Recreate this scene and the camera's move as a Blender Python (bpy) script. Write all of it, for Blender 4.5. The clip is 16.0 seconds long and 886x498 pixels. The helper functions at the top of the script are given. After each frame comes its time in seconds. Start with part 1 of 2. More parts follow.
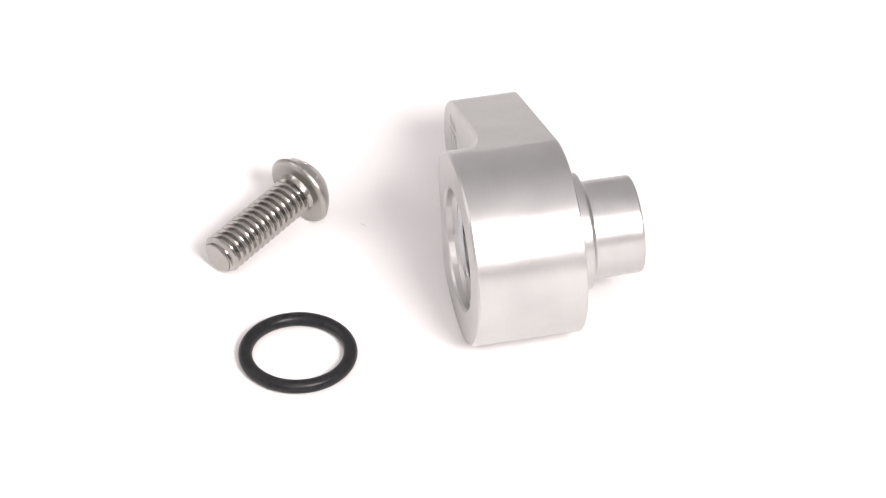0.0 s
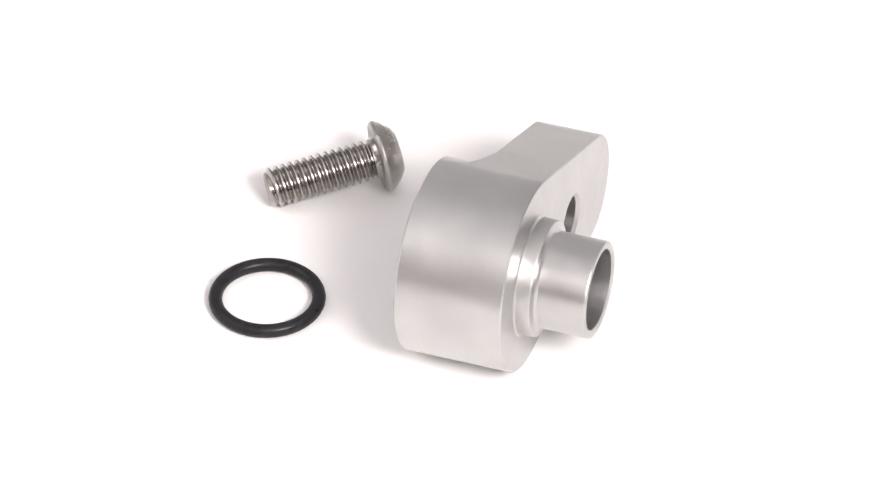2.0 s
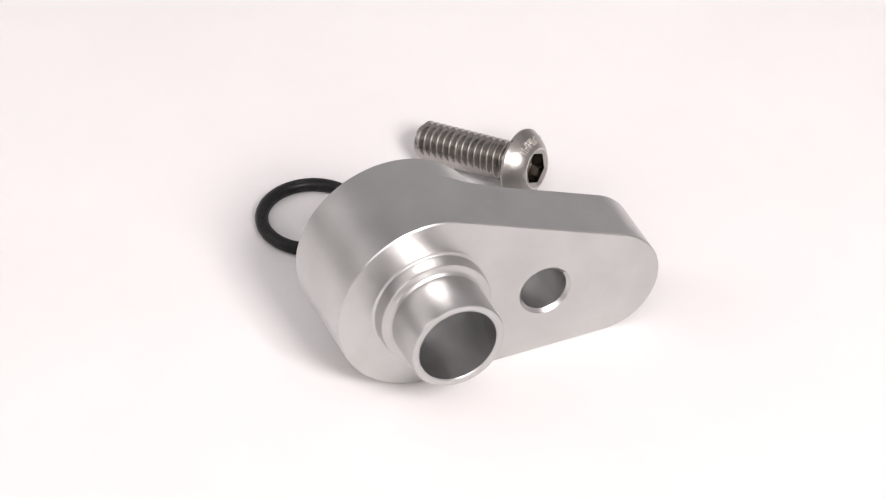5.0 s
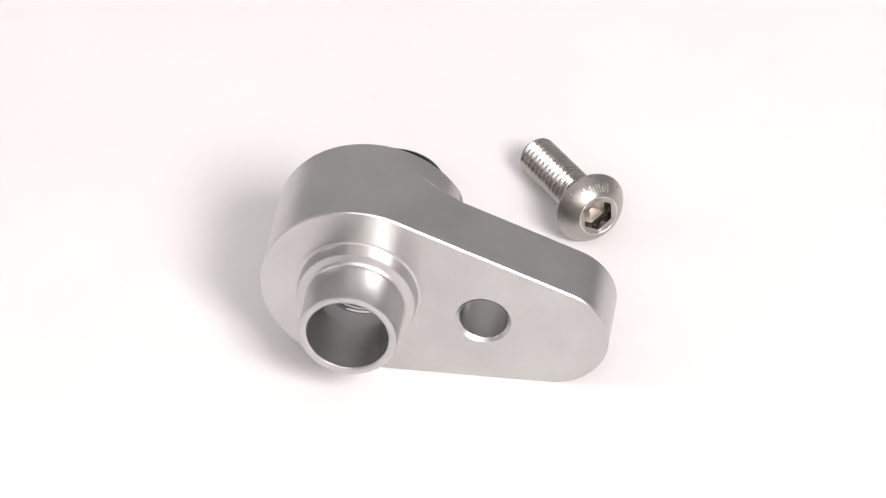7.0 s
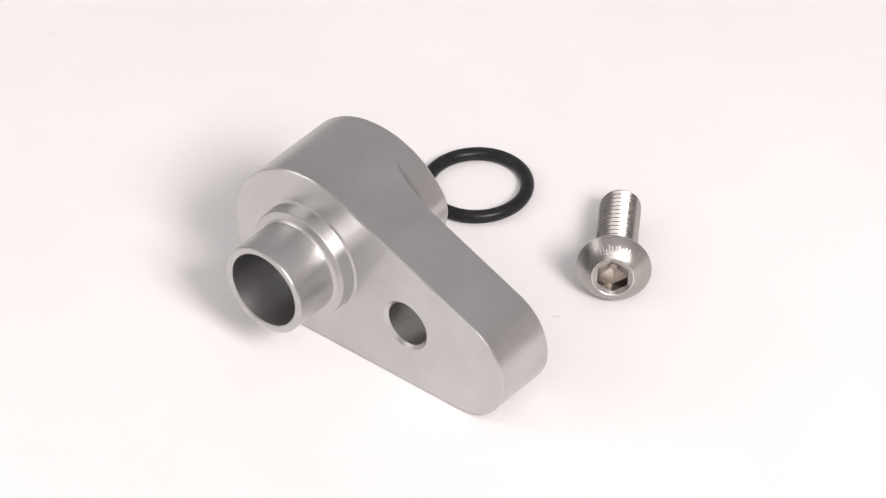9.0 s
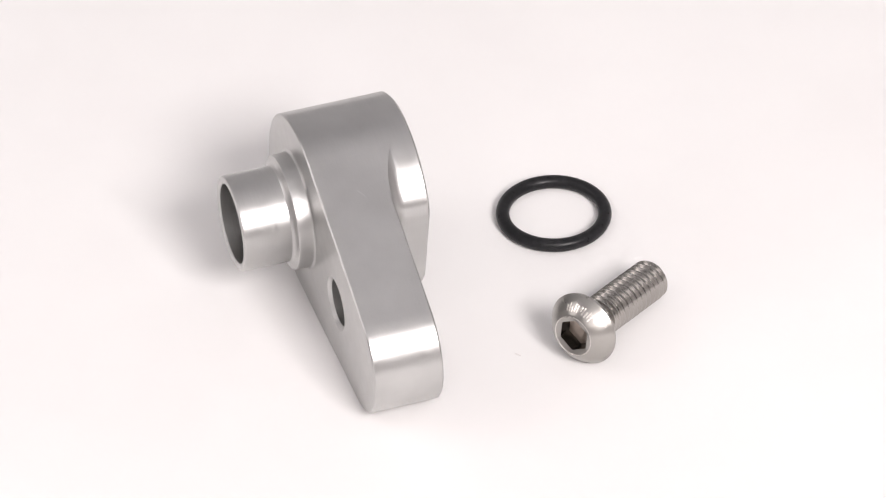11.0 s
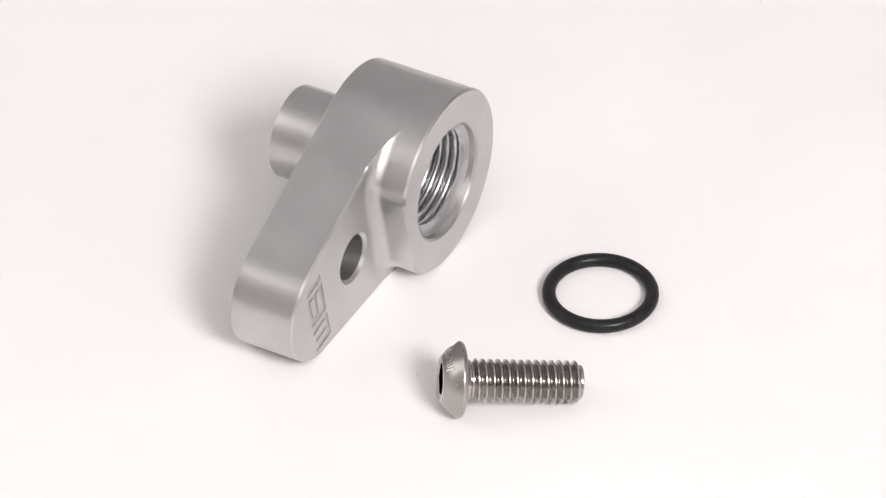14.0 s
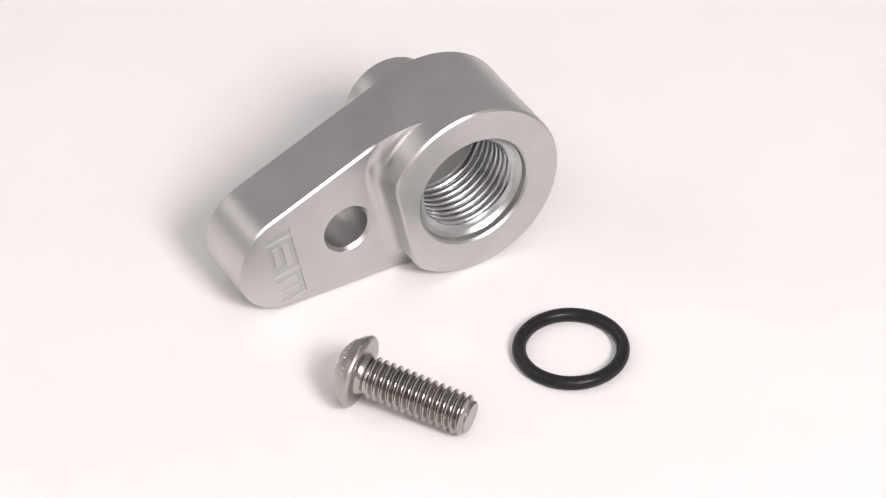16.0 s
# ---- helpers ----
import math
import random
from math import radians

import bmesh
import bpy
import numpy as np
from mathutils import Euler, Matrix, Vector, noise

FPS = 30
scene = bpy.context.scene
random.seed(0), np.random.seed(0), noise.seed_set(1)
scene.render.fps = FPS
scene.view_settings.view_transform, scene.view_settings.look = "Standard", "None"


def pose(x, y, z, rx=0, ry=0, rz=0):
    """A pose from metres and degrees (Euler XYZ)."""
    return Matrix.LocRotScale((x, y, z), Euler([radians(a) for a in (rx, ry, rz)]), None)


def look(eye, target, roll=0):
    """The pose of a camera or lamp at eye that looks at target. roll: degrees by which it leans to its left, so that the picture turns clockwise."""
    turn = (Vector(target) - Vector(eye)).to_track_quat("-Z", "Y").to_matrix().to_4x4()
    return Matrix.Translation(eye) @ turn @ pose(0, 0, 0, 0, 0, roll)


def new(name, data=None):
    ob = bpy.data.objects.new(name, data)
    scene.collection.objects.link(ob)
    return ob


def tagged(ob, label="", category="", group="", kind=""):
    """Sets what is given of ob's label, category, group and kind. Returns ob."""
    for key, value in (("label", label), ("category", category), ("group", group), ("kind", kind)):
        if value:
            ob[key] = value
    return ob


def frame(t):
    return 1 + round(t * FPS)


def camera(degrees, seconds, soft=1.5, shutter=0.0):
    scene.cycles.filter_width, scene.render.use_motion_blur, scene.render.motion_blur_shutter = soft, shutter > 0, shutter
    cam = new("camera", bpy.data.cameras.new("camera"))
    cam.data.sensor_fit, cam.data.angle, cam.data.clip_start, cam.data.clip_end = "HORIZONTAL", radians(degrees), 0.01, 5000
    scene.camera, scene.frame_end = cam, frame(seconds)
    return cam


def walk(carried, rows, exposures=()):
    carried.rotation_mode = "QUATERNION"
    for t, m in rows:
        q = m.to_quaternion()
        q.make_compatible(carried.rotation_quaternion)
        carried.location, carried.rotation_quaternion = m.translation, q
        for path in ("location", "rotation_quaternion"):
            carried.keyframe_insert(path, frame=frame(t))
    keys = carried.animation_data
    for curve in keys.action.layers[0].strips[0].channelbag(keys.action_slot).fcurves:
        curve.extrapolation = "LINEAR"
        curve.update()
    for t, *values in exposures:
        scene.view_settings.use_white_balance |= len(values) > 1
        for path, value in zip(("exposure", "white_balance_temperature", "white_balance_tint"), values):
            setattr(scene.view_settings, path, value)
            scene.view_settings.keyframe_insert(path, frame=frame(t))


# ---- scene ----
# All lengths below are in millimetres and scaled by MM where meshes are made.
MM = 0.001
SECONDS = 16.0
RATE = -15.784            # degrees per second of the turntable, seen from above

cam = camera(9.435, SECONDS, soft=1.2)
EYE = (0.00185, -0.77480, 0.64895)
AIM = (0.00185, 0.00509, 0.00617)
walk(cam, [(0.0, look(EYE, AIM, -0.85)), (SECONDS, look(EYE, AIM, -0.85))],
     exposures=[(0.0, 0.22), (2.65, 0.20), (2.9, -0.20), (4.2, -0.20), (6.3, -0.08), (7.5, -0.11),
      (8.2, -0.16), (13.0, -0.18), (SECONDS, -0.21)])

# ---- light ----
world = bpy.data.worlds.new("studio_world")
scene.world = world
world.use_nodes = True
world.node_tree.nodes["Background"].inputs[0].default_value = (1.0, 0.97, 0.95, 1)
world.node_tree.nodes["Background"].inputs[1].default_value = 0.02


def softbox(name, eye, size, watts, color, height=None):
    data = bpy.data.lights.new(name, "AREA")
    data.shape, data.size, data.size_y = "RECTANGLE", size, height or size
    data.energy, data.color = watts, color
    ob = new(name, data)
    ob.matrix_world = look(eye, (0, 0, 0.02))
    return ob


softbox("softbox_key", (0.50, -0.92, 0.89), 0.39, 20.2, (1.0, 0.936, 0.930))
softbox("softbox_side", (-1.02, 0.02, 0.80), 0.65, 2.9, (1.0, 0.931, 0.924))
softbox("softbox_front", (-0.10, -1.10, 1.00), 1.00, 5.2, (1.0, 0.931, 0.924))


# ---- materials ----
def nodes_of(name):
    m = bpy.data.materials.new(name)
    m.use_nodes = True
    nt = m.node_tree
    return m, nt, nt.nodes["Principled BSDF"]


def noise_node(nt, scale, detail=4.0, stretch=(1, 1, 1), rough=0.55):
    co = nt.nodes.new("ShaderNodeTexCoord")
    mp = nt.nodes.new("ShaderNodeMapping")
    mp.inputs["Scale"].default_value = stretch
    nz = nt.nodes.new("ShaderNodeTexNoise")
    nz.inputs["Scale"].default_value = scale
    nz.inputs["Detail"].default_value = detail
    nz.inputs["Roughness"].default_value = rough
    nt.links.new(co.outputs["Object"], mp.inputs["Vector"])
    nt.links.new(mp.outputs["Vector"], nz.inputs["Vector"])
    return nz.outputs["Fac"]


def ramp(nt, fac, stops):
    r = nt.nodes.new("ShaderNodeValToRGB")
    els = r.color_ramp.elements
    while len(els) < len(stops):
        els.new(0.5)
    for e, (pos, c) in zip(els, stops):
        e.position = pos
        e.color = (*c, 1) if len(c) == 3 else c
    nt.links.new(fac, r.inputs["Fac"])
    return r.outputs["Color"]


def span(nt, fac, low, high):
    r = nt.nodes.new("ShaderNodeMapRange")
    r.inputs["From Min"].default_value, r.inputs["From Max"].default_value = 0.3, 0.7
    r.inputs["To Min"].default_value, r.inputs["To Max"].default_value = low, high
    nt.links.new(fac, r.inputs["Value"])
    return r.outputs["Result"]


def bump(nt, bsdf, fac, strength, distance):
    b = nt.nodes.new("ShaderNodeBump")
    b.inputs["Strength"].default_value = strength
    b.inputs["Distance"].default_value = distance
    nt.links.new(fac, b.inputs["Height"])
    nt.links.new(b.outputs["Normal"], bsdf.inputs["Normal"])


def metal(name, dark, light, rough, grain, stretch, relief=0.25, brushed=0.0, sparkle=0.0):
    """Bare machined metal: tool marks run across the stretched axis, with a cloudy wear on top.
    brushed: how far the marks round the x axis stretch a highlight; sparkle: relief of a grainy frosting."""
    m, nt, b = nodes_of(name)
    b.inputs["Metallic"].default_value = 1.0
    if brushed:
        tangent = nt.nodes.new("ShaderNodeTangent")
        tangent.direction_type, tangent.axis = "RADIAL", "X"
        nt.links.new(tangent.outputs["Tangent"], b.inputs["Tangent"])
        b.inputs["Anisotropic"].default_value = brushed
        b.inputs["Anisotropic Rotation"].default_value = 0.25
    marks = noise_node(nt, grain, 3.0, stretch)
    cloud = noise_node(nt, 90.0, 3.0)
    nt.links.new(ramp(nt, cloud, [(0.3, dark), (0.7, light)]), b.inputs["Base Color"])
    add = nt.nodes.new("ShaderNodeMath")
    add.operation = "ADD"
    nt.links.new(span(nt, marks, rough[0] * 0.6, rough[1] * 0.6), add.inputs[0])
    nt.links.new(span(nt, cloud, rough[0] * 0.4, rough[1] * 0.4), add.inputs[1])
    nt.links.new(add.outputs[0], b.inputs["Roughness"])
    height = marks
    if sparkle:
        frost = noise_node(nt, 2600.0, 2.0)
        mix = nt.nodes.new("ShaderNodeMath")
        mix.operation, mix.inputs[1].default_value = "MULTIPLY_ADD", sparkle
        nt.links.new(frost, mix.inputs[0])
        nt.links.new(marks, mix.inputs[2])
        height = mix.outputs[0]
    bump(nt, b, height, relief, 0.00003)
    return m


ALU_A, ALU_B = (0.505, 0.503, 0.496), (0.573, 0.571, 0.563)
alu_turned = metal("turned_aluminium", ALU_A, ALU_B, (0.28, 0.42), 900.0, (3.0, 0.12, 0.12), 0.62, 0.2, 0.3)
alu_thread = metal("cut_thread_aluminium", (0.49, 0.50, 0.515), (0.58, 0.59, 0.605), (0.25, 0.34), 900.0, (2.0, 0.3, 0.3), 0.2)
alu_milled = metal("milled_aluminium", ALU_A, ALU_B, (0.28, 0.38), 900.0, (2.4, 0.5, 0.5), 0.52, 0.2, 0.9)
alu_bright = metal("scraped_aluminium", (0.62, 0.62, 0.62), (0.70, 0.70, 0.70), (0.40, 0.55), 2000.0, (1, 1, 1), 0.1)
alu_mark = metal("engraved_aluminium", (0.45, 0.45, 0.455), (0.53, 0.53, 0.535), (0.40, 0.52), 2000.0, (1, 1, 1), 0.5)
steel = metal("stainless_steel", (0.36, 0.345, 0.325), (0.45, 0.43, 0.41), (0.15, 0.24), 1500.0, (1, 1, 1), 0.12)
steel_satin = metal("satin_stainless_steel", (0.355, 0.342, 0.325), (0.445, 0.43, 0.408), (0.25, 0.36), 1300.0, (1, 1, 1), 0.62, 0.0, 0.4)
# a lighter copy of the steel: glints of lip and stamp put into colour
steel_glint = metal("glint_tone_stainless_steel", (0.62, 0.60, 0.57), (0.72, 0.70, 0.67), (0.22, 0.34), 1800.0, (1, 1, 1), 0.3)
steel_dark = metal("darkened_socket_steel", (0.035, 0.032, 0.03), (0.085, 0.08, 0.075), (0.14, 0.24), 1800.0, (1, 1, 1), 0.1)
steel_floor = metal("stained_steel", (0.30, 0.24, 0.20), (0.55, 0.48, 0.42), (0.28, 0.45), 1200.0, (1, 1, 1), 0.4)


def rubber_material():
    m, nt, b = nodes_of("black_rubber")
    f = noise_node(nt, 900.0, 4.0)
    nt.links.new(ramp(nt, f, [(0.3, (0.011, 0.011, 0.012)), (0.75, (0.021, 0.021, 0.023))]), b.inputs["Base Color"])
    nt.links.new(span(nt, f, 0.27, 0.38), b.inputs["Roughness"])
    b.inputs["Specular IOR Level"].default_value = 0.20
    bump(nt, b, f, 0.15, 0.00004)
    return m


def plain(name, a, c, scale, rough, relief):
    m, nt, b = nodes_of(name)
    big = noise_node(nt, scale, 5.0)
    fine = noise_node(nt, scale * 60, 3.0)
    nt.links.new(ramp(nt, big, [(0.3, a), (0.7, c)]), b.inputs["Base Color"])
    nt.links.new(span(nt, fine, rough - 0.08, rough + 0.08), b.inputs["Roughness"])
    bump(nt, b, fine, 0.2, relief)
    return m


rubber = rubber_material()
paper = plain("white_card", (0.80, 0.79, 0.785), (0.84, 0.835, 0.83), 14.0, 0.62, 0.00002)
# tones of the unseen walls and ceiling, set by what the metal mirrors
wall_paint = plain("wall_paint", (0.625, 0.605, 0.600), (0.665, 0.645, 0.640), 2.0, 0.7, 0.0004)
wall_grey = plain("grey_wall_paint", (0.45, 0.455, 0.462), (0.49, 0.495, 0.502), 2.0, 0.7, 0.0004)
ceiling_paint = plain("ceiling_paint", (0.79, 0.80, 0.815), (0.82, 0.83, 0.845), 2.0, 0.7, 0.0004)
speck_fibre = plain("grey_fibre", (0.58, 0.55, 0.53), (0.66, 0.63, 0.61), 300.0, 0.7, 0.00001)


# ---- mesh helpers ----
def part(name, bm, material, parent=None, label="", sharp=32, weighted=True):
    bmesh.ops.recalc_face_normals(bm, faces=bm.faces[:])
    me = bpy.data.meshes.new(name)
    for v in bm.verts:
        v.co *= MM
    bm.to_mesh(me)
    bm.free()
    me.materials.append(material)
    me.shade_smooth()
    me.set_sharp_from_angle(angle=radians(sharp))
    ob = new(name, me)
    if weighted:
        mod = ob.modifiers.new("even_normals", "WEIGHTED_NORMAL")
        mod.keep_sharp, mod.weight = True, 80
    if parent:
        ob.parent = parent
    return tagged(ob, label) if label else ob


def ring_of(bm, points):
    return [bm.verts.new(p) for p in points]


def bridge(bm, a, b):
    n = len(a)
    for i in range(n):
        bm.faces.new((a[i], a[(i + 1) % n], b[(i + 1) % n], b[i]))


def loft(bm, loops):
    rings = [ring_of(bm, lp) for lp in loops]
    for a, b in zip(rings, rings[1:]):
        bridge(bm, a, b)
    return rings


def fill(bm, rings):
    """A flat face bounded by an outer ring and any number of inner ones."""
    edges = []
    for r in rings:
        for i in range(len(r)):
            e = bm.edges.get((r[i], r[(i + 1) % len(r)]))
            edges.append(e or bm.edges.new((r[i], r[(i + 1) % len(r)])))
    bmesh.ops.triangle_fill(bm, use_beauty=True, use_dissolve=False, edges=edges)


def circle(frame_of, p, q, r, w, n):
    return [frame_of(p + r * math.cos(2 * math.pi * i / n), q + r * math.sin(2 * math.pi * i / n), w) for i in range(n)]


def box(bm, place, x0, x1, y0, y1, z0, z1):
    v = [bm.verts.new(place(x, y, z)) for x in (x0, x1) for y in (y0, y1) for z in (z0, z1)]
    for f in ((0, 1, 3, 2), (4, 6, 7, 5), (0, 4, 5, 1), (2, 3, 7, 6), (0, 2, 6, 4), (1, 5, 7, 3)):
        bm.faces.new([v[i] for i in f])


V_THREAD = ((0.0, 0.0), (0.08, 0.05), (0.36, 0.84), (0.42, 0.97), (0.52, 1.0), (0.62, 0.97), (0.68, 0.84), (0.96, 0.05))
ROUND_THREAD = ((0.0, 0.0), (0.05, 0.35), (0.14, 0.68), (0.28, 0.91), (0.45, 1.0), (0.62, 0.97), (0.78, 0.80), (0.90, 0.48))


def helix(bm, place, start, turns, pitch, root, crest, n, fade=0.6, prof=V_THREAD):
    """A screw thread of a given section, in parts of its pitch and height; it runs out at both ends."""
    k = len(prof)
    total = int(turns * n)
    rows = []
    for i in range(total + n + 1):
        t = i / n
        row = []
        for d, h in prof:
            x = t + d - 1
            x = min(max(x, 0.0), turns)
            g = min(1.0, x / fade, (turns - x) / fade)
            r = root + (crest - root) * h * max(g, 0.0)
            a = 2 * math.pi * i / n
            row.append(bm.verts.new(place(start + x * pitch, r * math.cos(a), r * math.sin(a))))
        rows.append(row)
    for i in range(total + n):
        a, b = rows[i], rows[i + 1]
        for j in range(k - 1):
            bm.faces.new((a[j], b[j], b[j + 1], a[j + 1]))
        if i + n + 1 < len(rows):
            c, d = rows[i + n], rows[i + n + 1]
            bm.faces.new((a[k - 1], b[k - 1], d[0], c[0]))


# ---- the unseen room that closes the place and shapes the metal's reflections ----
def slab(name, x0, x1, y0, y1, z0, z1, mat, label):
    bm = bmesh.new()
    box(bm, lambda x, y, z: (x, y, z), x0 * 1000, x1 * 1000, y0 * 1000, y1 * 1000, z0 * 1000, z1 * 1000)
    return tagged(part(name, bm, mat), label, "structure", "", "structure")


# low, so that the unseen ceiling throws more light back
CEILING = 1.43
slab("floor", -1.6, 1.6, -1.6, 1.0, -0.08, -0.012, paper, "plain white studio work surface under the turntable")
slab("wall_north", -1.6, 1.6, 1.0, 1.1, -0.08, CEILING, wall_grey, "unseen light grey wall, added to close the place and tone reflections")
slab("wall_south", -1.6, 1.6, -1.7, -1.6, -0.08, CEILING, wall_paint, "unseen off-white wall, added to close the place")
slab("wall_east", 1.6, 1.7, -1.7, 1.1, -0.08, CEILING, wall_paint, "unseen off-white wall, added to close the place")
slab("wall_west", -1.7, -1.6, -1.7, 1.1, -0.08, CEILING, paper, "unseen white wall, added to close the place and brighten reflections")
slab("ceiling", -1.7, 1.7, -1.7, 1.1, CEILING, CEILING + 0.1, ceiling_paint, "unseen low white ceiling, added to close the place and bounce light")


# ---- turntable ----
def turntable():
    base = tagged(new("turntable"), "round white card-covered turntable, slowly turning", "turntable")
    bm = bmesh.new()
    flat = lambda x, y, z: (x, y, z)
    rings = loft(bm, [circle(flat, 0, 0, r, z, 128) for r, z in
                      ((218, -12), (220, -11.2), (220, -1.2), (219.2, -0.4))])
    bm.faces.new(rings[0])
    bm.faces.new(rings[-1])
    part("platter", bm, paper, base, "thick round white platter")
    bm = bmesh.new()
    rings = loft(bm, [circle(flat, 0, 0, 217, z, 128) for z in (-0.4, 0.0)])
    bm.faces.new(rings[-1])
    part("card_top", bm, paper, base, "smooth white card covering the platter")
    for x, y, turn, long in ((9.0, -111.2, 163.0, 1.9), (-13.3, 20.2, 142.0, 1.2)):
        bm = bmesh.new()
        c, s = math.cos(radians(turn)), math.sin(radians(turn))
        box(bm, lambda a, b, z: (x + a * c - b * s, y + a * s + b * c, z), -long / 2, long / 2, -0.07, 0.07, 0.0, 0.05)
        part("lint_fibre", bm, speck_fibre, base, "short grey lint fibre", weighted=False)
    return base


# ---- the adapter ----
BIG, TIP, LONG = 18.25, 11.1, 35.8          # radii of the teardrop and the distance of their centres
LEAN = math.asin((BIG - TIP) / LONG)
FACE, BACK, FRONT, END = 0.55, 8.0, 21.2, 34.3   # boss face, plate from BACK to FRONT, spigot to END
FLAT = 15.1
BORE, THREAD = 7.6, 10.2


def body_at(p, q, w):
    """Along the teardrop, across it, and along the bore; the lower flank lies on the table."""
    return (w, p * math.cos(LEAN) + q * math.sin(LEAN), BIG - p * math.sin(LEAN) + q * math.cos(LEAN))


def lathe_at(w, y, z):
    return body_at(y, z, w)


def teardrop(inset_of, w):
    half = math.acos((BIG - TIP) / LONG)
    pts = []
    for i in range(121):
        a = half + (2 * math.pi - 2 * half) * i / 120
        pts.append((BIG, 0.0, a))
    for i in range(1, 40):
        pts.append((BIG + (TIP - BIG) * i / 40, LONG * i / 40, -half))
    for i in range(61):
        a = -half + 2 * half * i / 60
        pts.append((TIP, LONG, a))
    for i in range(39, 0, -1):
        pts.append((BIG + (TIP - BIG) * i / 40, LONG * i / 40, half))
    out = []
    for r, c, a in pts:
        d = inset_of(c + r * math.cos(a))
        out.append(body_at(c + (r - d) * math.cos(a), (r - d) * math.sin(a), w))
    return out


def outside(p, q):
    """How far a point lies outside the teardrop."""
    return min(math.hypot(p - LONG * k / 60, q) - (BIG + (TIP - BIG) * k / 60) for k in range(61))


def boss_outline(inset, w, shift=0.0):
    """A disc with one flat, its two corners rounded."""
    pts = []
    r = BIG - inset
    f = FLAT - inset + shift
    cut = math.acos(min(0.999, f / r))
    soft = 2.2
    a0 = cut + soft / r
    n = 120
    for i in range(n + 1):
        a = a0 + (2 * math.pi - 2 * a0) * i / n
        pts.append((r * math.cos(a), r * math.sin(a)))
    end = (r * math.cos(a0), -r * math.sin(a0))
    corner = (f, -r * math.sin(cut))
    stop = (f, -r * math.sin(cut) + soft)
    def curve(a, b, c):
        return [((1 - t) ** 2 * a[0] + 2 * t * (1 - t) * b[0] + t * t * c[0],
                 (1 - t) ** 2 * a[1] + 2 * t * (1 - t) * b[1] + t * t * c[1]) for t in [k / 6 for k in range(1, 7)]]
    low = curve(end, corner, stop)
    pts += low
    pts += [(x, -y) for x, y in reversed(low)]
    return [body_at(p, q, w) for p, q in pts]


# The engraved mark on the lug: plain cut shapes, across the lug and up from its tip
MARK_DEEP, MARK_SLANT = 0.20, 0.05
MARK = (((0.0, 0.3), (1.5, 0.3), (1.5, 5.4), (0.0, 5.4)),
        ((2.1, 0.0), (9.1, 0.0), (9.1, 5.4), (2.1, 5.4)),
        ((9.8, 0.0), (10.9, 0.0), (10.9, 4.3), (12.0, 4.3), (12.0, 0.5), (13.1, 0.5), (13.1, 4.3), (14.2, 4.3),
         (14.2, 0.0), (15.3, 0.0), (15.3, 5.4), (9.8, 5.4)))
ISLANDS = ((), (((3.1, 0.9), (6.8, 0.9), (6.8, 2.1), (3.1, 2.1)), ((3.1, 3.0), (7.9, 3.0), (7.9, 4.4), (3.1, 4.4))), ())


def mark_at(x, y, deep):
    return body_at(40.0 - y, 7.7 - 1.1 * x, BACK + deep)


def shrunk(shape, d):
    """The shape, whose sides run square and turn left, with every side moved inward."""
    out = []
    n = len(shape)
    for i, (x, y) in enumerate(shape):
        (x0, y0), (x1, y1) = shape[i - 1], shape[(i + 1) % n]
        before = Vector((y0 - y, x - x0)).normalized()
        after = Vector((y - y1, x1 - x)).normalized()
        out.append((x + d * (before.x + after.x), y + d * (before.y + after.y)))
    return out


def engraved(bm, shape):
    """Slanting walls of one cut; gives its rim for the plate's face."""
    rim = ring_of(bm, [mark_at(x, y, 0.0) for x, y in shape])
    foot = ring_of(bm, [mark_at(x, y, MARK_DEEP) for x, y in shrunk(shape, MARK_SLANT)])
    bridge(bm, rim, foot)
    return rim


def island(bm, shape):
    """A piece left standing in a cut."""
    rim = ring_of(bm, [mark_at(x, y, 0.0) for x, y in shape])
    foot = ring_of(bm, [mark_at(x, y, MARK_DEEP) for x, y in shrunk(shape, -MARK_SLANT)])
    bridge(bm, rim, foot)
    bm.faces.new(rim)


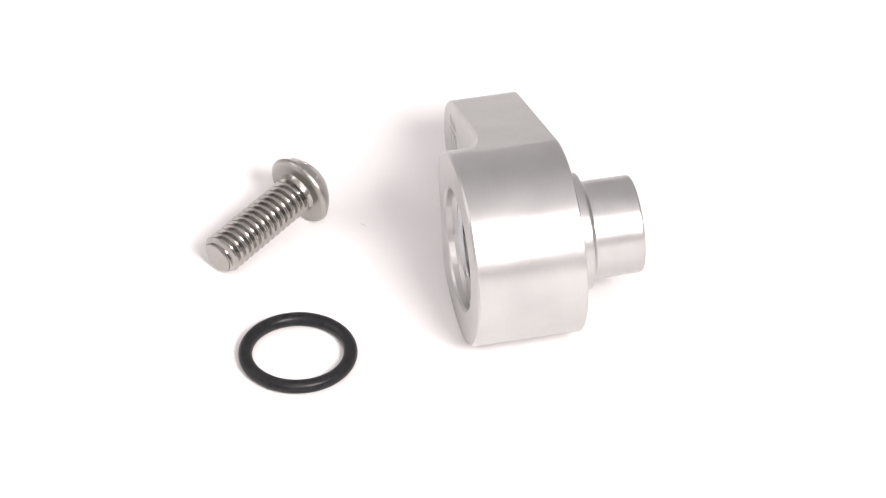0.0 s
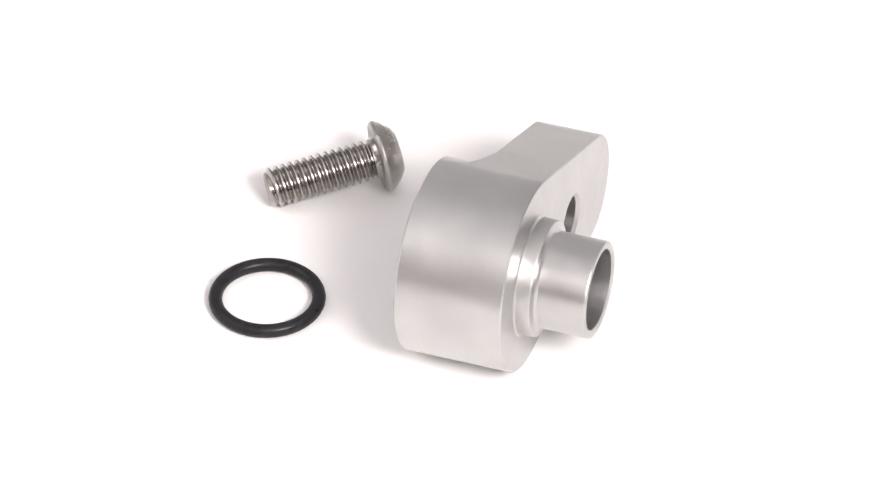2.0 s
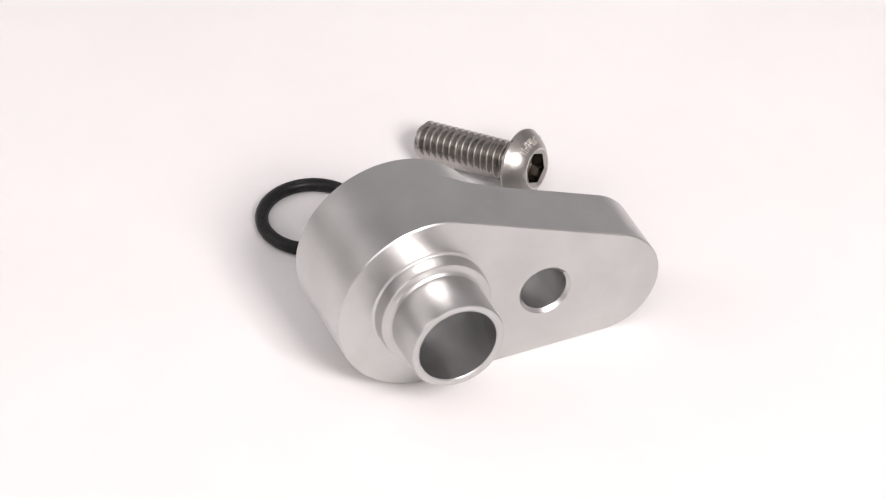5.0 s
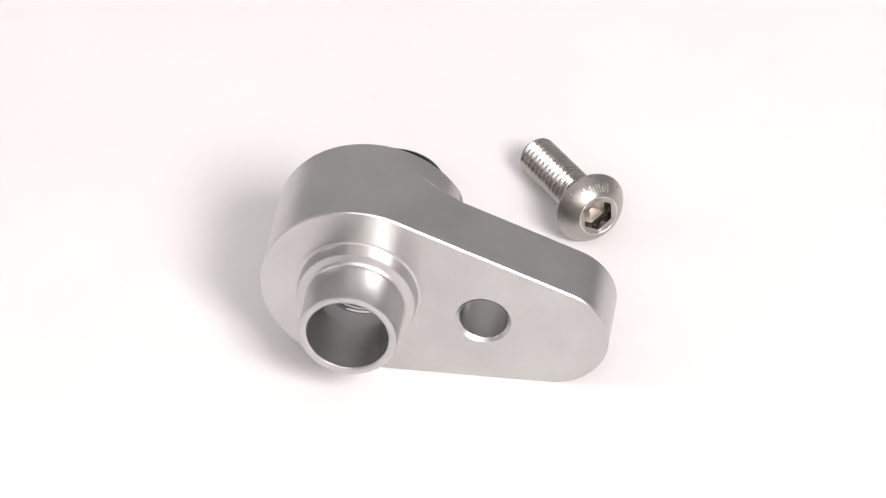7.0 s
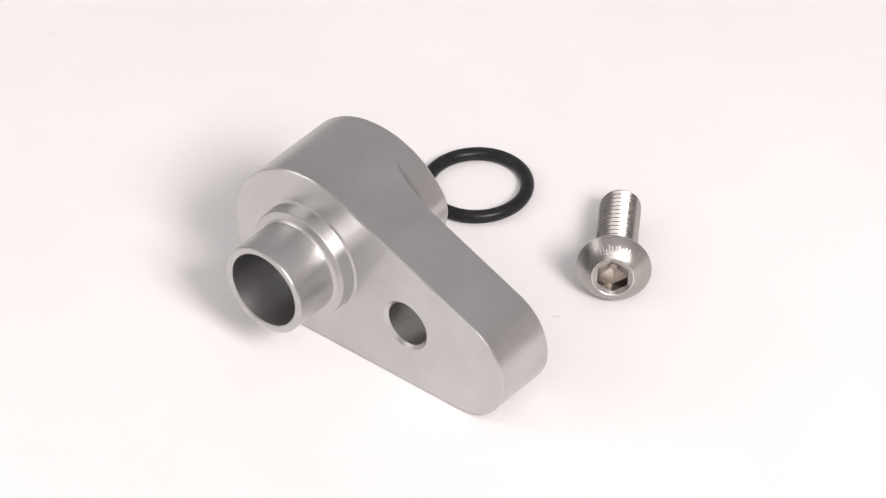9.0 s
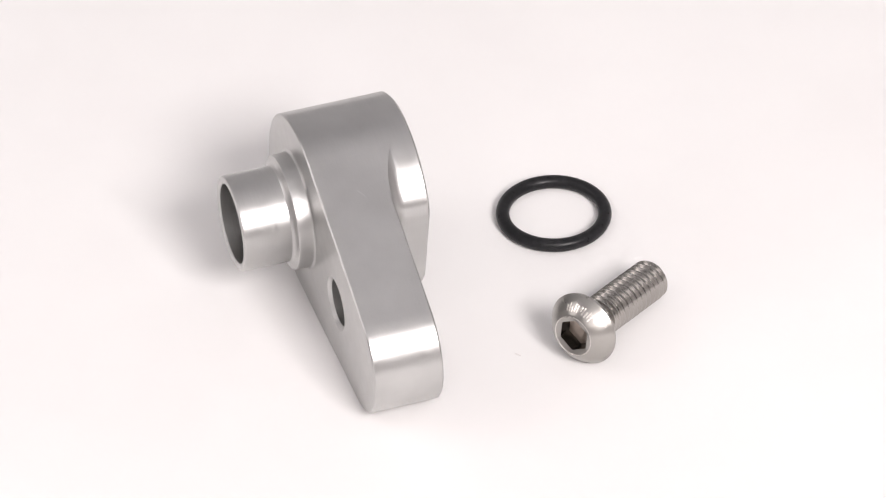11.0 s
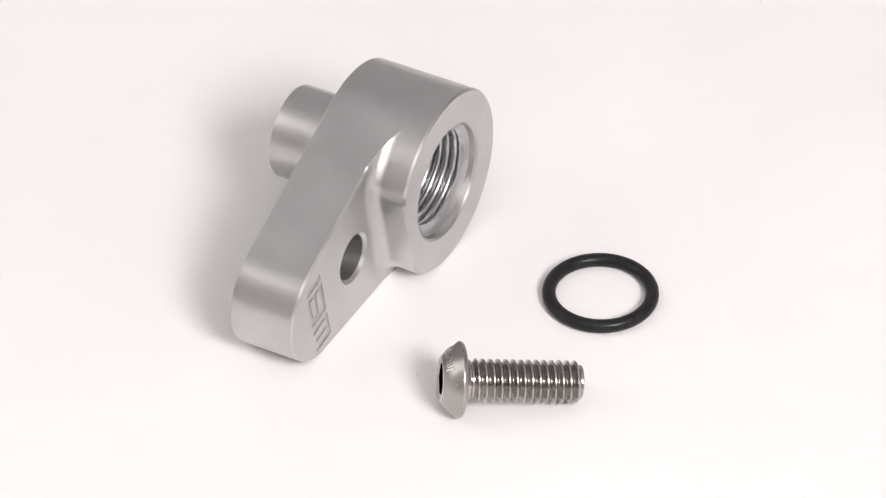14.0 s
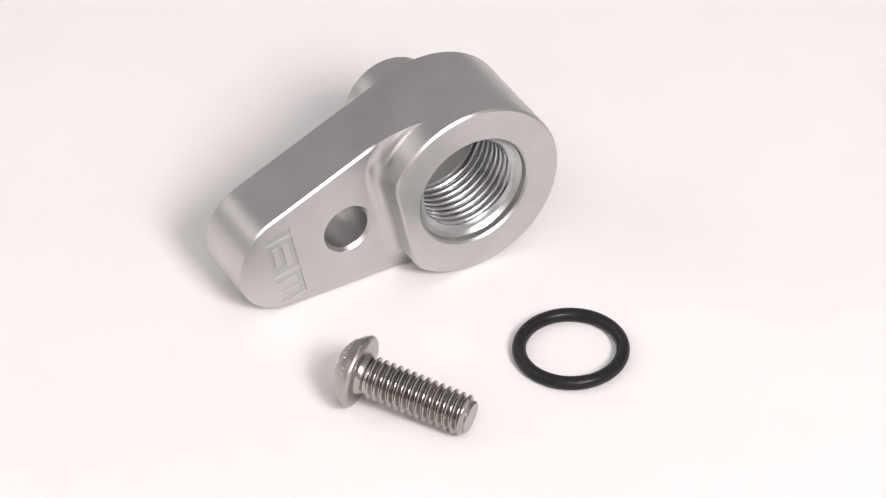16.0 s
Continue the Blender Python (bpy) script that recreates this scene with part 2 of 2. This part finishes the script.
def adapter():
    base = tagged(new("adapter"), "machined bare aluminium pipe adapter with threaded boss, lug and spigot", "adapter")
    # plate with the lug
    bm = bmesh.new()
    lug = lambda d: (lambda p: d * max(0.0, min(1.0, (p - 13.5) / 1.5)))
    rings = loft(bm, [teardrop(lug(0.38), BACK), teardrop(lug(0.0), BACK + 0.38),
                      teardrop(lambda p: 0.0, FRONT - 0.25), teardrop(lambda p: 0.25, FRONT)])
    hole = loft(bm, [circle(body_at, 23.5, 0, r, w, 48) for r, w in
                     ((5.15, BACK), (4.5, BACK + 0.65), (4.5, FRONT - 0.65), (5.2, FRONT))])
    core = loft(bm, [circle(body_at, 0, 0, 10.7, w, 64) for w in (BACK, FRONT)])
    cuts = [engraved(bm, shape) for shape in MARK]
    for shape in sum(ISLANDS, ()):
        island(bm, shape)
    fill(bm, [rings[0], hole[0], core[0]] + cuts)
    fill(bm, [rings[-1], hole[-1], core[-1]])
    plate = part("flange_plate", bm, alu_milled, base, "teardrop aluminium plate with a drilled bolt hole", 20)
    # threaded boss
    bm = bmesh.new()
    loops = [boss_outline(0.42, FACE), boss_outline(0.0, FACE + 0.42)]
    cove = 2.7
    loops.append(boss_outline(0.0, BACK - cove))
    outer = loft(bm, loops)
    # the wall flares into the plate with a cove that follows the boss and ends at the plate's rim
    plan = [(u * math.cos(LEAN) - (z - BIG) * math.sin(LEAN), u * math.sin(LEAN) + (z - BIG) * math.cos(LEAN))
            for _, u, z in boss_outline(0.0, 0.0)]
    n = len(plan)
    last = outer[-1]
    outs, radii = [], []
    for i, (p, q) in enumerate(plan):
        (p0, q0), (p1, q1) = plan[i - 1], plan[(i + 1) % n]
        out = Vector((q1 - q0, p0 - p1)).normalized()
        room = 0.0
        while room < cove and outside(p + out.x * (room + 0.02), q + out.y * (room + 0.02)) <= 0.002:
            room += 0.02
        outs.append(out)
        radii.append(min(cove, room))
    for k in range(1, 10):
        pts = []
        for (p, q), out, r in zip(plan, outs, radii):
            a = math.acos(max(0.0, 1 - r / cove)) * min(k, 8) / 8
            flare = cove * (1 - math.cos(a))
            rise = cove * math.sin(a) if k < 9 else cove
            pts.append(body_at(p + out.x * flare, q + out.y * flare, BACK - cove + rise + 0.004))
        ring = ring_of(bm, pts)
        bridge(bm, last, ring)
        last = ring
    inner = loft(bm, [circle(body_at, 0, 0, r, w, 96) for r, w in
                      ((11.80, FACE), (11.48, FACE + 0.3), (11.38, FACE + 0.42), (11.15, FACE + 1.5), (10.5, FACE + 2.15),
                       (THREAD + 0.02, FACE + 2.3), (THREAD + 0.02, 16.4), (9.25, 16.8), (9.25, 22.6))])
    fill(bm, [outer[0], inner[0]])
    boss = part("threaded_boss", bm, alu_turned, base, "round aluminium boss with a flat and a recessed seat", 24)
    bm = bmesh.new()
    helix(bm, lathe_at, FACE + 2.3, 8.4, 1.6, THREAD, THREAD - 0.9, 72, 0.3, ROUND_THREAD)
    part("internal_thread", bm, alu_thread, boss, "bright cut screw thread in the bore")
    # spigot
    bm = bmesh.new()
    prof = ((7.0, FRONT - 4.5), (10.6, FRONT - 0.2), (11.6, FRONT + 0.004), (11.3, FRONT + 0.08), (11.1, FRONT + 0.25), (11.03, FRONT + 0.55),
            (11.0, FRONT + 2.7), (10.85, FRONT + 3.05), (10.45, FRONT + 3.2), (9.9, FRONT + 3.3),
            (9.45, FRONT + 3.5), (9.15, FRONT + 3.9), (9.15, FRONT + 4.5), (9.15, END - 0.5), (8.98, END - 0.15), (8.75, END - 0.02),
            (8.2, END), (7.9, END - 0.08), (BORE, END - 0.3), (BORE, 22.5), (9.3, 22.4))
    loft(bm, [circle(body_at, 0, 0, r, w, 96) for r, w in prof[1:]])
    part("spigot", bm, alu_turned, base, "stepped aluminium pipe spigot with thin rim")
    # a few bright nicks on the upper side
    half = math.acos((BIG - TIP) / LONG)
    start = Vector((BIG * math.cos(half), BIG * math.sin(half)))
    way = Vector((LONG + TIP * math.cos(half), TIP * math.sin(half))) - start
    way.normalize()

    def flank_at(along, w, lift):
        p = start + way * along + Vector((math.cos(half), math.sin(half))) * lift
        return body_at(p.x, p.y, w)

    def round_at(turn, w, lift):
        return body_at((BIG + lift) * math.cos(turn), (BIG + lift) * math.sin(turn), w)

    def nick(place, a, b, wide):
        bm = bmesh.new()
        ax, aw, bx, bw = *a, *b
        n = Vector((-(bw - aw), bx - ax)).normalized() * wide
        v = [bm.verts.new(place(x + sx * n.x, w + sx * n.y, z)) for z in (-0.05, 0.012) for x, w, sx in ((ax, aw, -1), (ax, aw, 1), (bx, bw, 1), (bx, bw, -1))]
        for f in ((0, 1, 2, 3), (4, 5, 6, 7), (0, 1, 5, 4), (1, 2, 6, 5), (2, 3, 7, 6), (3, 0, 4, 7)):
            bm.faces.new([v[i] for i in f])
        part("nick", bm, alu_bright, base, weighted=False)
    nick(flank_at, (8.05, 13.93), (9.66, 12.82), 0.045)
    nick(round_at, (1.108, 3.84), (1.00, 3.88), 0.012)
    nick(round_at, (0.97, 3.89), (0.90, 3.92), 0.010)
    # the cut floors of the engraved mark
    for shape, left in zip(MARK, ISLANDS):
        bm = bmesh.new()
        outlines = [shrunk(shape, MARK_SLANT)] + [shrunk(piece, -MARK_SLANT) for piece in left]
        fill(bm, [ring_of(bm, [mark_at(x, y, MARK_DEEP) for x, y in line]) for line in outlines])
        part("engraved_floor", bm, alu_mark, plate, weighted=False)
    return base


# ---- the bolt ----
SHANK, HEAD_HIGH, HEAD_R = 22.0, 4.3, 7.1
BOLT_LEAN = math.asin((7.04 - 4.0) / (SHANK + 1.0))


def bolt_at(x, y, z):
    """x along the shank from its end to the head; the end and the head's rim lie on the table."""
    c, s = math.cos(BOLT_LEAN), math.sin(BOLT_LEAN)
    return (x * c - z * s, y, 4.0 + x * s + z * c)


def bolt_ring(x, r, n):
    return [bolt_at(x, r * math.cos(2 * math.pi * i / n), r * math.sin(2 * math.pi * i / n)) for i in range(n)]


def dome(r):
    """Height of the button head's dome over its underside at a radius."""
    ball = 7.8
    return HEAD_HIGH - 0.05 + math.sqrt(ball ** 2 - r ** 2) - math.sqrt(ball ** 2 - 4.05 ** 2)


def bolt():
    base = tagged(new("bolt"), "stainless steel button-head hex socket bolt lying on its side", "bolt")
    bm = bmesh.new()
    rings = loft(bm, [bolt_ring(x, r, 48) for x, r in ((0.0, 2.9), (0.15, 3.05), (0.6, 3.11), (SHANK - 1.3, 3.11), (SHANK - 1.0, 3.8), (SHANK - 0.5, 3.85), (SHANK + 0.2, 4.3))])
    bm.faces.new(rings[0])
    helix(bm, bolt_at, 0.25, 14.5, 1.42, 3.14, 4.0, 40, 0.6)
    part("threaded_shank", bm, steel, base, "bright steel shank with a full screw thread")
    bm = bmesh.new()
    prof = [(SHANK, 3.6), (SHANK, 6.2), (SHANK + 0.06, 6.48), (SHANK + 0.22, 6.78), (SHANK + 0.45, 7.0), (SHANK + 0.68, HEAD_R - 0.02), (SHANK + 0.95, HEAD_R)]
    prof += [(SHANK + dome(r), r) for r in [HEAD_R - (HEAD_R - 4.05) * k / 14 for k in range(1, 15)]]
    prof.append((SHANK + HEAD_HIGH, 3.85))
    rings = loft(bm, [bolt_ring(x, r, 64) for x, r in prof])
    hexr = 5.65 / math.sqrt(3)

    def hexa(x, r):
        pts = []
        for i in range(72):
            a = 2 * math.pi * i / 72
            side = (a - 0.5 + math.pi / 6) % (math.pi / 3) - math.pi / 6
            d = r * math.cos(math.pi / 6) / math.cos(math.pi / 6 - abs(side))
            pts.append(bolt_at(x, d * math.cos(a), d * math.sin(a)))
        return pts
    # a countersunk lip runs from the dome down to the hexagon
    loft(bm, [bolt_ring(SHANK + HEAD_HIGH, 3.80, 72), hexa(SHANK + HEAD_HIGH - 0.32, hexr + 0.02)])
    head = part("button_head", bm, steel_satin, base, "domed steel head with a hexagon socket")
    # the lip's bright ring is a painted glint, in the lighter steel
    bm = bmesh.new()
    loft(bm, [bolt_ring(SHANK + x, r, 72) for x, r in ((HEAD_HIGH - 0.12, 4.06), (HEAD_HIGH + 0.05, 4.0), (HEAD_HIGH + 0.06, 3.88), (HEAD_HIGH - 0.04, 3.76))])
    part("socket_lip", bm, steel_glint, head, "lip round the socket, its glint put into a lighter colour")
    bm = bmesh.new()
    loft(bm, [hexa(SHANK + HEAD_HIGH - 0.32, hexr), hexa(SHANK + HEAD_HIGH - 3.2, hexr)])
    part("socket_wall", bm, steel_dark, head, "dark hexagonal socket wall")
    bm = bmesh.new()
    fl = loft(bm, [hexa(SHANK + HEAD_HIGH - 3.1, hexr - 0.01), hexa(SHANK + HEAD_HIGH - 3.25, 2.5), hexa(SHANK + HEAD_HIGH - 3.3, 2.2), hexa(SHANK + HEAD_HIGH - 3.9, 0.8), hexa(SHANK + HEAD_HIGH - 3.85, 0.25)])
    bm.faces.new(fl[-1])
    part("socket_floor", bm, steel_floor, head, "brown-stained drill cone in the socket")
    # a raised unreadable stamp, as bars on the dome
    # (angle, half width, inner radius, outer radius)
    bars = [(-0.54, 0.030, 4.75, 6.0), (-0.43, 0.022, 5.0, 6.0), (-0.33, 0.034, 4.75, 5.7), (-0.20, 0.026, 4.8, 6.0), (-0.10, 0.034, 5.2, 5.95),
            (0.03, 0.022, 4.75, 5.9), (0.13, 0.034, 4.9, 6.0), (0.24, 0.026, 4.75, 5.5), (0.34, 0.022, 4.8, 6.0), (0.45, 0.030, 4.9, 5.8)]
    # and a few dents by the rim, as small raised bars in the glint colour
    bars += [(-0.86, 0.015, 6.2, 6.5), (-1.02, 0.02, 6.3, 6.6), (0.72, 0.02, 6.3, 6.6)]
    for turn, half, r0, r1 in bars:
        bm = bmesh.new()
        a = math.pi / 2 + turn
        v = []
        for da in (-half, half):
            for r in (r0, r1):
                for lift in (-0.3, 0.16):
                    rr = r + lift * 0.6
                    w = da * (1.0 if lift < 0 else 0.75)
                    v.append(bm.verts.new(bolt_at(SHANK + dome(r) + lift * 0.8, rr * math.cos(a + w), rr * math.sin(a + w))))
        for f in ((0, 1, 3, 2), (4, 6, 7, 5), (0, 4, 5, 1), (2, 3, 7, 6), (0, 2, 6, 4), (1, 5, 7, 3)):
            bm.faces.new([v[i] for i in f])
        # the lighter colour stands in for glints on the raised bars
        part("stamp_bar", bm, steel_glint, head, weighted=False)
    return base


# ---- the rubber ring ----
def o_ring():
    bm = bmesh.new()
    big, small = 9.71, 1.306
    n, m = 96, 24
    rows = []
    for i in range(n):
        a = 2 * math.pi * i / n
        r = big * (1 + 0.0074 * math.cos(2 * (a + 0.14)))
        rows.append([bm.verts.new(((r + small * math.cos(b)) * math.cos(a), (r + small * math.cos(b)) * math.sin(a), small + small * math.sin(b)))
                     for b in [2 * math.pi * j / m for j in range(m)]])
    for i in range(n):
        bridge(bm, rows[i], rows[(i + 1) % n])
    return tagged(part("o_ring", bm, rubber, sharp=80, weighted=False), "black rubber sealing ring lying flat on white card", "o-ring")


the_turntable = turntable()
the_adapter = adapter()
the_bolt = bolt()
the_ring = o_ring()


def motions():
    """All things ride on the turntable: each keeps its place on it while it turns."""
    homes = ((the_turntable, pose(0, 0, 0)),
             (the_adapter, pose(0.00390, -0.00979, 0, 0, 0, 11.7)),
             (the_bolt, pose(-0.0408, 0.0060, 0, 0, 0, 46.65)),
             (the_ring, pose(-0.02533, -0.01856, 0)))
    steps = [k * 0.25 for k in range(int(SECONDS / 0.25) + 1)]
    for thing, home in homes:
        walk(thing, [(t, pose(0, 0, 0, 0, 0, RATE * t) @ home) for t in steps])


motions()
